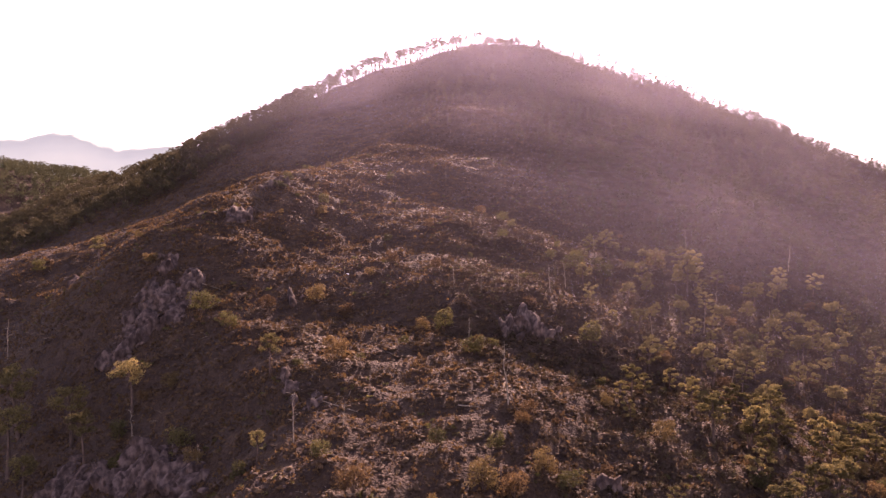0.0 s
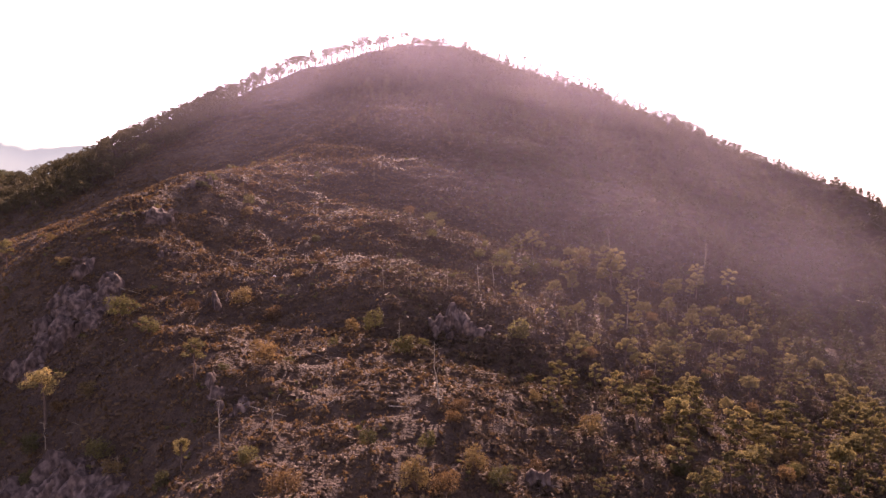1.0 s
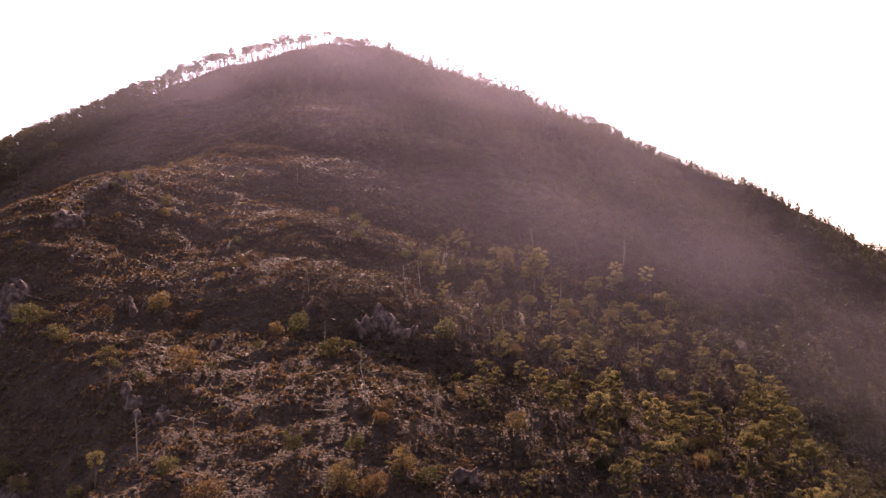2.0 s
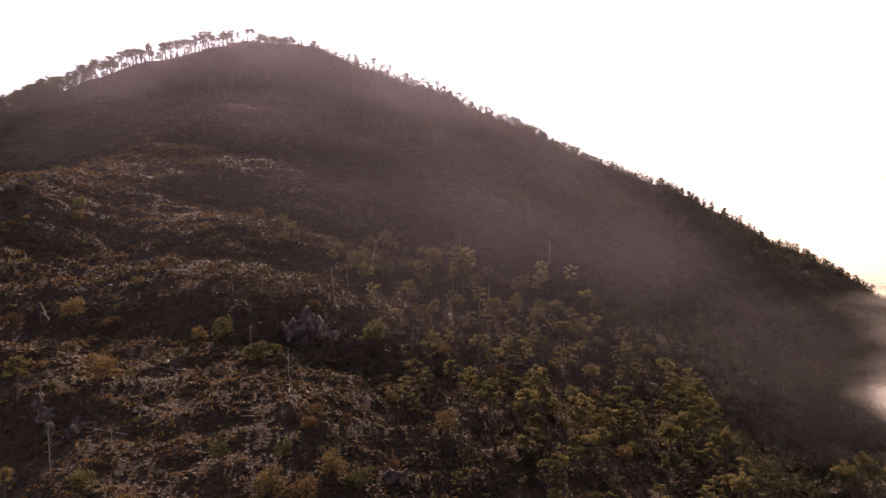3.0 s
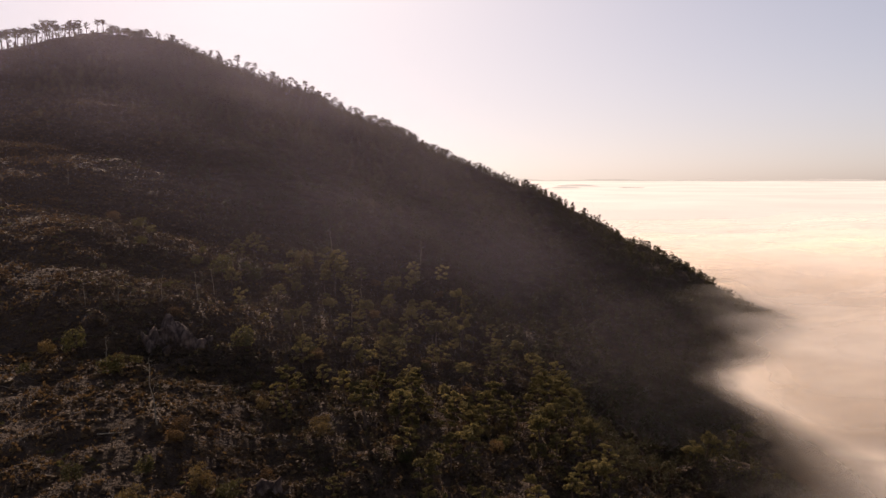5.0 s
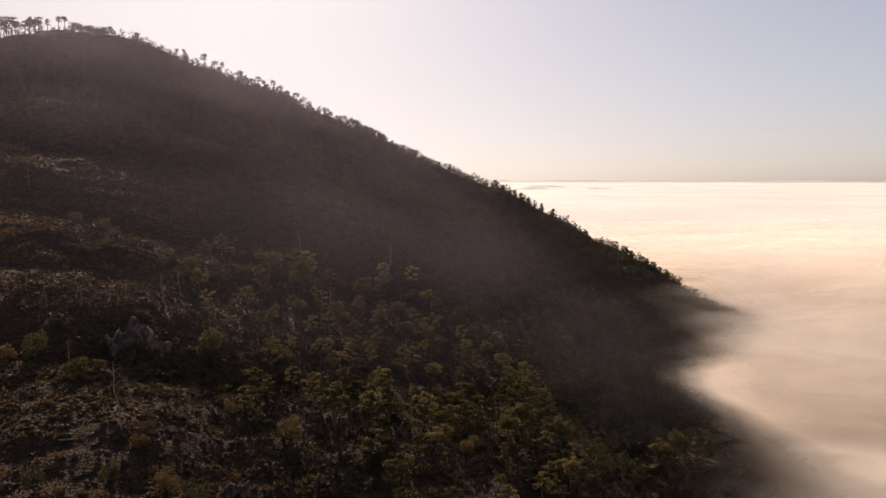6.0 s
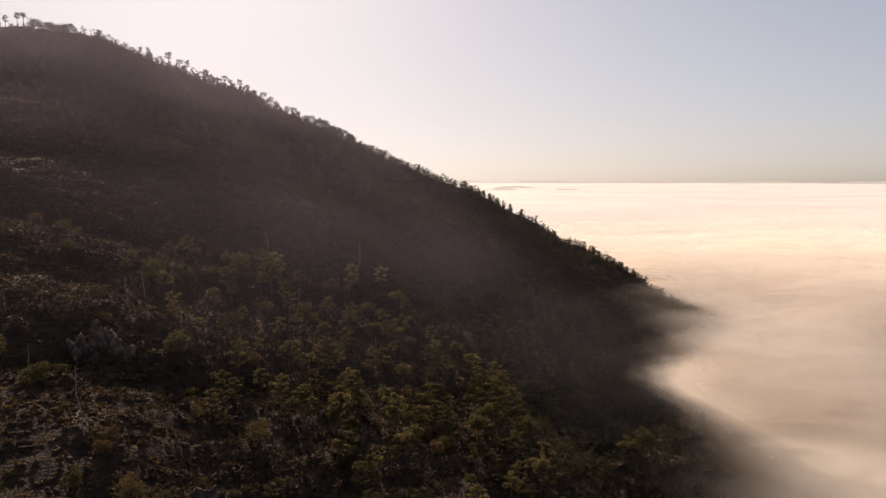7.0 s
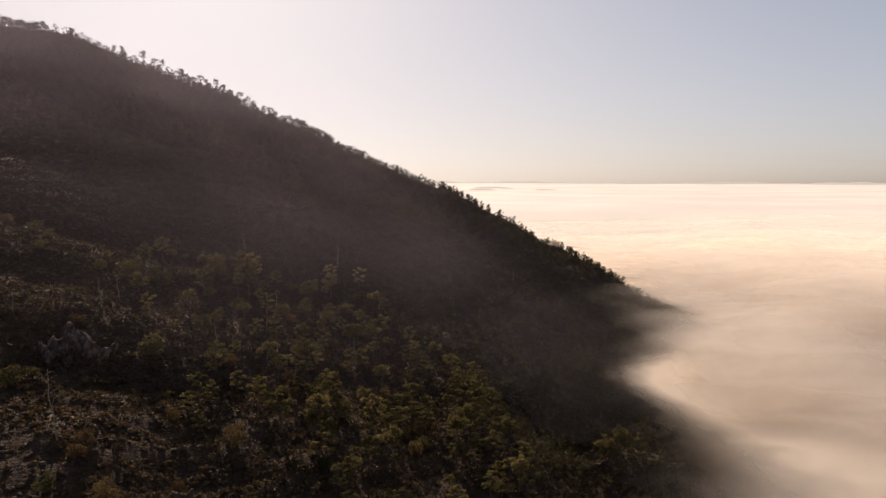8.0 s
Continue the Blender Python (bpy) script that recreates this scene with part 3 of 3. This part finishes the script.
for k, (x, y, h) in enumerate(SNAGS):
    root = tagged(new("dead_tree"), "bare bleached dead pine standing on the slope", "dead tree", "dead trees on the slope")
    root.matrix_world = at(x, y)[0]
    stem, limbs = snag_arrays(400 + k, h)
    part("trunk", stem, DEAD, root)
    for limb in limbs:
        part("branch", limb, DEAD, root)
LOGS = [(-27, 142, -17, 137), (-20, 113, -14, 112), (3, 138, 7, 137), (-48, 121, -43, 124), (-66, 192, -60, 190), (24, 155, 29, 158), (-8, 166, -3, 163),
         (-40, 172, -35, 174)]
for k, (ax, ay, bx, by) in enumerate(LOGS):
    us = np.linspace(0, 1, 7)
    xs, ys = ax + (bx - ax) * us, ay + (by - ay) * us
    line = np.stack([xs, ys, ground(xs, ys)], -1)
    level = np.linspace(line[0, 2], line[-1, 2], 7)
    line[:, 2] = level + max(0, (line[:, 2] - level).max()) * 0.7 + 0.15
    o = line[0].copy()
    root = tagged(new("fallen_trunk"), "bleached fallen pine trunk lying on the slope", "log", "fallen trunks on the slope")
    root.location = o
    part("stem", tube(line - o, 0.17 - 0.1 * us, 7), DEAD, root)
    tips = [line[3 + j % 3] - o for j in range(4)]
    for j, p in enumerate(tips):
        part("branch", tube([p, p + np.random.RandomState(k * 9 + j).normal(0, 0.5, 3) + [0, 0, 0.7]], [0.05, 0.02], 4), DEAD, root)
stone = tagged(new("white_stone", mesh_of("white_stone", stone_arrays(5)[0] * [0.6, 0.42, 0.34], stone_arrays(5)[1], PALE)), "small white stone lying on the brown slope", "stone")
stone.matrix_world = at(-27, 199, sink=-0.2)[0]

# ---- rock outcrops ----
# each: x, y, breadth across the slope, length down it
OUTCROPS = [(-76, 189, 22, 18), (-82, 182, 14, 15), (-69, 193, 13, 14), (-78, 201, 10, 9), (-65, 142, 18, 13), (-80, 147, 17, 13), (-55, 138, 15, 12), (-50, 132, 11, 10),
            (-28, 141, 8, 8), (-33, 147, 7, 8), (21, 175, 10, 10), (16, 173, 8, 7), (26, 174, 6, 7), (-121, 230, 6, 4), (-65, 222, 13, 9), (-59, 245, 14, 8), (-57, 206, 7, 6),
            (-40, 189, 5, 9), (30, 122, 8, 5)]


def block_arrays(rng, w, dp, h):
    """An angular block of cracked rock: the hull of a few corners."""
    bm = bmesh.new()
    for _ in range(15):
        v = rng.uniform(-1, 1, 3)
        v /= max(abs(v)) ** 0.75
        bm.verts.new((v[0] * w, v[1] * dp, v[2] * h))
    out = bmesh.ops.convex_hull(bm, input=bm.verts)
    bmesh.ops.delete(bm, geom=[v for v in out["geom_interior"] if isinstance(v, bmesh.types.BMVert)], context="VERTS")
    bmesh.ops.triangulate(bm, faces=bm.faces)
    bm.verts.index_update()
    arrays = np.array([v.co[:] for v in bm.verts]), np.array([[v.index for v in f.verts] for f in bm.faces])
    bm.free()
    return arrays


def facets(u, v, su, sv, seed):
    """Broken flat facets of su by sv metres: each cell of a ragged net has its own level and tilt, from -1 to 1."""
    i, j = np.floor(u / su).astype(int), np.floor(v / sv).astype(int)
    rnd = lambda a, b, k: GRAIN[(a * 17 + b * 5 + seed * 31 + k * 53) % 128, (b * 29 + a * 3 + seed * 11 + k * 71) % 128]
    best, out = np.full(u.shape, 1e9), np.zeros(u.shape)
    for a in (-1, 0, 1):
        for b in (-1, 0, 1):
            p, q = i + a, j + b
            du, dv = u / su - p - rnd(p, q, 0), v / sv - q - rnd(p, q, 1)
            d = du * du + dv * dv
            plane = 1.6 * rnd(p, q, 2) - 0.8 + (2 * rnd(p, q, 3) - 1) * du * 0.9 + (2 * rnd(p, q, 4) - 1) * dv * 0.9
            out = np.where(d < best, plane, out)
            best = np.minimum(best, d)
    return out


def crag_arrays(cx, cy, w, l, seed):
    """A rock face: slabs with ledges and clefts standing out of the slope, its rim below the ground."""
    gx, gy = float(height(cx + 4, cy) - height(cx - 4, cy)) / 8, float(height(cx, cy + 4) - height(cx, cy - 4)) / 8
    steep = math.hypot(gx, gy) + 1e-6
    down, out = np.array([-gx, -gy]) / steep, np.array([-gx, -gy, 1]) / math.hypot(steep, 1)
    v, u = np.meshgrid(np.arange(-l / 2, l / 2, 0.33), np.arange(-w / 2, w / 2, 0.33), indexing="ij")
    x, y = cx + down[0] * v - down[1] * u, cy + down[1] * v + down[0] * u
    rim = 1 - np.hypot(2 * u / w, 2 * v / l) + 0.45 * value(u, v, w * 0.22, l * 0.22, seed) + 0.3 * value(u, v, 1.7, 2.4, seed + 5)
    bent = u + 0.8 * value(u, v, 3, 3, seed + 1)
    h = -1.6 + soft(rim, -0.1, 0.5) * (1.9 + 0.05 * w + 1.5 * facets(bent, v, 3.4, 6.0, seed) + 0.9 * facets(bent, v, 1.3, 2.6, seed + 2) + 0.1 * facets(u, v, 0.6, 0.9, seed + 3)
                                          - 0.7 * np.clip(1 - 9 * np.abs(value(bent, v, 2.2, 9, seed + 4)), 0, 1))
    p = np.stack([x - cx, y - cy, ground(x, y) - float(ground(cx, cy))], -1) + out * h[..., None]
    i = np.arange(u.size).reshape(u.shape)
    f = np.stack([i[:-1, :-1], i[:-1, 1:], i[1:, 1:], i[1:, :-1]], -1).reshape(-1, 4)
    return p.reshape(-1, 3), f


for k, (x, y, w, l) in enumerate(OUTCROPS):
    r = 0.4 * min(w, l)
    root = tagged(new("rock_outcrop"), "grey-brown fractured rock outcrop jutting from the slope", "rock", "rock outcrops")
    root.matrix_world = at(x, y)[0]
    part("crag", crag_arrays(x, y, w, l, 90 + 5 * k), ROCK, root)
    g = np.random.RandomState(500 + k)
    for j in range(4):
        px, py = g.normal(0, 0.7 * r, 2)
        dz = float(ground(x + px, y + py)) - float(ground(x, y))
        s = r * g.uniform(0.1, 0.24)
        v, f = block_arrays(g, s * g.uniform(0.8, 1.5), s * 0.8, s * g.uniform(0.6, 1.1))
        v = v @ np.array(Euler(tuple(g.normal(0, 0.35, 3))).to_matrix())
        part("block", (v + [px, py, dz + 0.1 * s], f), ROCK, root)

# ---- woods that cloak the ridge and the shaded face ----
def unit_trees(kind, leaves, size, seeds):
    out = []
    for s in seeds:
        wood, green = pine_arrays(s, 1.0, kind, leaves, size)
        trunk = tube([[0, 0, -0.1], [0, 0, 0.45 if kind == "scrub" else 0.85]], [0.02, 0.008], 4)
        out.append(join([trunk, green]))
    return out


tall = unit_trees("umbrella", 110, 0.1, range(700, 706)) + unit_trees("young", 120, 0.1, range(710, 714))
low = unit_trees("scrub", 46, 0.2, range(720, 730))
west = lambda x, y: soft(y - (crest(x) - 95 + 52 * soft(x, -150, -20)), -8, 6) * (1 - soft(y - crest(x), 14, 22)) * (1 - soft(x, -92, -52)) * soft(height(x, y), 38, 46)
scatter("west_woods", tall, spots_in(rng, 6200, -420, -10, 290, 470, west, (4.5, 8)), DARK_PINE, "dense dark pine wood along the western ridge", "woods", rng)
far_hill = lambda x, y: soft(height(x, y), 60, 75) * soft(y, 470, 500)
scatter("far_woods", tall, spots_in(rng, 5200, -460, -200, 470, 700, far_hill, (5, 9)), FAR_PINE, "green pine wood on the hill behind", "woods", rng)
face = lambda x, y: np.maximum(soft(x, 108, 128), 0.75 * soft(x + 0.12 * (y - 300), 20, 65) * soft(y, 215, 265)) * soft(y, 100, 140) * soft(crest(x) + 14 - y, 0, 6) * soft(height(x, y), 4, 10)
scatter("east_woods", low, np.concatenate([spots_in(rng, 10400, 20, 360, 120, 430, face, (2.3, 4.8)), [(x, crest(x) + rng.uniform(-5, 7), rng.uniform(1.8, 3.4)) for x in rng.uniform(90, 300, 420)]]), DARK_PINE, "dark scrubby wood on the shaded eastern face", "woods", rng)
# the x -30 term adds scrub in place of shade on sunlit ledges
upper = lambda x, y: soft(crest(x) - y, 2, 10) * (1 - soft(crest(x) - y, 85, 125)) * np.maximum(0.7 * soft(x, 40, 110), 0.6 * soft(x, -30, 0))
scatter("ridge_scrub", low, spots_in(rng, 2900, -35, 200, 300, 430, upper, (1.0, 3.2)), DARK_PINE, "low dark scrub below the summit, partly added in place of shade", "scrub", rng)

# ---- brush, brash and stones on the ground ----
def tuft_arrays(seed, n):
    g = np.random.RandomState(seed)
    return clump(g, [0, 0, 0.22], 0.62, 0.55, n, 0.62, 0.6, 0.25)


open_slope = lambda x, y: (1 - soft(x, 125, 140)) * soft(y, 104, 110) * (0.3 + 0.7 * soft(value(x, y, 9, 4, 31), -0.5, 0.3)) * (1 - soft(y, 280, 400) * 0.6) * (1 - 0.2 * soft(-x, 110, 170)) * (1 - 0.8 * np.maximum(soft(x, -6, 14) * soft(y, 144, 162), soft(x, 14, 36))) * (1 - 0.8 * soft(x, 40, 65))
scatter("heath_brush", [tuft_arrays(800 + k, 5) for k in range(12)], spots_in(rng, 165000, -250, 140, 104, 425, open_slope, (0.45, 1.25)), HEATH, "dry brown heath and grass tufts on the slope", "brush", rng)


def cushion_arrays(seed):
    """A low ragged cushion of heather: a lumpy dome."""
    g = np.random.RandomState(seed)
    th, ph = np.linspace(0.12, 1.75, 4), np.linspace(0, 2 * np.pi, 7, endpoint=False)
    T, P = np.meshgrid(th, ph, indexing="ij")
    d = np.stack([np.sin(T) * np.cos(P), np.sin(T) * np.sin(P), np.cos(T) * 0.75], -1).reshape(-1, 3) * g.uniform(0.5, 1.35, (28, 1)) * [1.5, 0.8, 0.8]
    i = np.arange(28).reshape(4, 7)
    j = np.roll(i, -1, 1)
    return d, np.stack([i[:-1], i[1:], j[1:], j[:-1]], -1).reshape(-1, 4)


mound = lambda x, y: (1 - soft(x, 28, 58)) * (0.25 + 0.75 * soft(value(x, y, 8, 4, 33), -0.4, 0.3)) * (1 - 0.6 * soft(y, 250, 380)) * (1 - 0.5 * soft(-x, 90, 150))
scatter("heather_cushions", [cushion_arrays(890 + k) for k in range(12)], spots_in(rng, 40000, -160, 100, 104, 380, mound, (0.2, 0.7)), CUSHION, "low brown heather cushions over the cleared slope", "brush", rng)
green_patch = lambda x, y: 0.5 * soft(value(x, y, 18, 12, 37), 0.0, 0.5)
scatter("green_brush", [tuft_arrays(820 + k, 12) for k in range(6)], spots_in(rng, 10000, -170, 140, 104, 400, green_patch, (0.5, 1.3)), BUSH, "low green shrubs among the dry heath", "brush", rng)

under = lambda x, y: grove(x, y) * 0.7 + 0.9 * np.maximum(soft(x, -6, 14) * soft(y, 140, 160), soft(x, 24, 40)) * (1 - soft(y, 235, 275))
knoll = lambda x, y: soft(np.abs(x - 145), 13, 5) * soft(height(x, y), 11, 17)
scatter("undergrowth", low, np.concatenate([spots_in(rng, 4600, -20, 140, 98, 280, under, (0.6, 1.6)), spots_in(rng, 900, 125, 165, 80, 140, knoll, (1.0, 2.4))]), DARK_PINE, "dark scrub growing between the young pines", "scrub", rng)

# the terms below the summit add scrub to darken sunlit soil, in place of shade
gaps = lambda x, y: np.maximum(np.maximum(soft(x, -8, 10) * soft(y, 144, 160), soft(x, 8, 30)) * (1 - soft(y, 240, 290)), np.maximum(upper(x, y) * 1.2, soft(x, -40, -18) * (1 - soft(x, 40, 60)) * soft(y, 275, 300))) * (0.45 + 0.55 * soft(value(x, y, 7, 5, 51), -0.5, 0.2))
scatter("scrub_brush", [tuft_arrays(880 + k, 6) for k in range(10)], spots_in(rng, 70000, -45, 140, 104, 425, gaps, (0.6, 1.6)), SCRUB, "low dark brown scrub covering the slope", "brush", rng)


def stick_arrays(seed):
    g = np.random.RandomState(seed)
    a = g.uniform(-0.5, 0.5)
    d = np.array([math.cos(a), math.sin(a), g.uniform(-0.1, 0.5)])
    return tube([-d * 0.5 + [0, 0, 0.1], [0, 0, 0.16], d * 0.5 + [0, 0, 0.12]], [0.03, 0.028, 0.012], 3)


scatter("brash", [stick_arrays(840 + k) for k in range(10)], spots_in(rng, 6000, -150, 120, 106, 360, lambda x, y: (0.15 + 0.85 * soft(value(x, y, 20, 12, 41), 0.0, 0.4)) * (1 - soft(x, 34, 58)), (0.8, 2.6)), DEAD,
        "pale cut branches strewn over the slope", "brash", rng)
scatter("loose_stones", [stone_arrays(860 + k, 6, 4, 6) for k in range(6)], spots_in(rng, 5200, -130, 110, 104, 330, lambda x, y: 0.1 + 0.9 * soft(value(x, y, 25, 20, 43), 0.1, 0.5), (0.15, 0.6)), ROCK,
        "loose grey stones on the slope", "stones", rng)

# ---- distance ----
PAINTED_HAZE = bpy.data.materials.new("painted_haze_distance")
PAINTED_HAZE.use_nodes = True
hz = PAINTED_HAZE.node_tree.nodes["Principled BSDF"]
# distance haze is painted into the base colour and a weak emission
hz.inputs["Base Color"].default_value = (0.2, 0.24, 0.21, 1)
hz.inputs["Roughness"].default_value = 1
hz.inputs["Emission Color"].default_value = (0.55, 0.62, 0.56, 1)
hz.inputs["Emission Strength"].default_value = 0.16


RIM = PAINTED_HAZE.copy()
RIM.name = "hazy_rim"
# warmer, stronger emission paints the haze of the horizon hills
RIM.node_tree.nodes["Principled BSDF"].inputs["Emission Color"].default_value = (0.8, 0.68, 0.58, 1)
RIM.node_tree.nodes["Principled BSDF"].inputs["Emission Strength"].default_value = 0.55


def far_ridge(name, az0, az1, dist, profile, label, material=PAINTED_HAZE):
    """A far ridge on the rim of the view: height over the eye's level by azimuth."""
    az = np.radians(np.linspace(az0, az1, 90))
    top = 100 + np.array([profile(math.degrees(a)) for a in az])
    v = []
    for r, k in ((dist, 0.0), (dist + 60, 0.55), (dist + 120, 1.0), (dist + 260, 0.5)):
        v.append(np.stack([np.sin(az) * r, np.cos(az) * r, 20 + (top - 20) * k], -1))
    v = np.stack(v)
    i = np.arange(v.shape[0] * v.shape[1]).reshape(v.shape[:2])
    f = np.stack([i[:-1, :-1], i[:-1, 1:], i[1:, 1:], i[1:, :-1]], -1).reshape(-1, 4)
    return tagged(new(name, mesh_of(name, v.reshape(-1, 3), f, material, True)), label, "mountain", kind="structure")


far_ridge("backdrop_mountains", -48, -14, 4200, lambda a: float(np.interp(a, [-48, -36, -33, -31.8, -30.5, -29.4, -28.5, -27.3, -26.6, -25.4, -24.2, -22.9, -21, -14], [120, 170, 195, 197, 194, 223, 236, 230, 211, 176, 153, 161, 176, 190])) + 2 * math.sin(a * 5) + 1.2 * math.sin(a * 13), "mountains on the horizon with pale haze painted in")
far_ridge("backdrop_hills", 10, 75, 4550, lambda a: 1 + 4 * math.sin(a * 0.8) + 2.5 * math.sin(a * 2.7 + 1), "thin hills on the horizon with haze painted in", RIM)
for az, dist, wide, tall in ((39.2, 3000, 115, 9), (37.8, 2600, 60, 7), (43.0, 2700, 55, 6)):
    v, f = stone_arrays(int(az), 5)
    top = tagged(new("distant_hilltop", mesh_of("distant_hilltop", v * [wide, 60, tall], f, RIM, True)), "wooded hilltop rising out of the mist, haze painted in", "hilltop", "hilltops in the mist")
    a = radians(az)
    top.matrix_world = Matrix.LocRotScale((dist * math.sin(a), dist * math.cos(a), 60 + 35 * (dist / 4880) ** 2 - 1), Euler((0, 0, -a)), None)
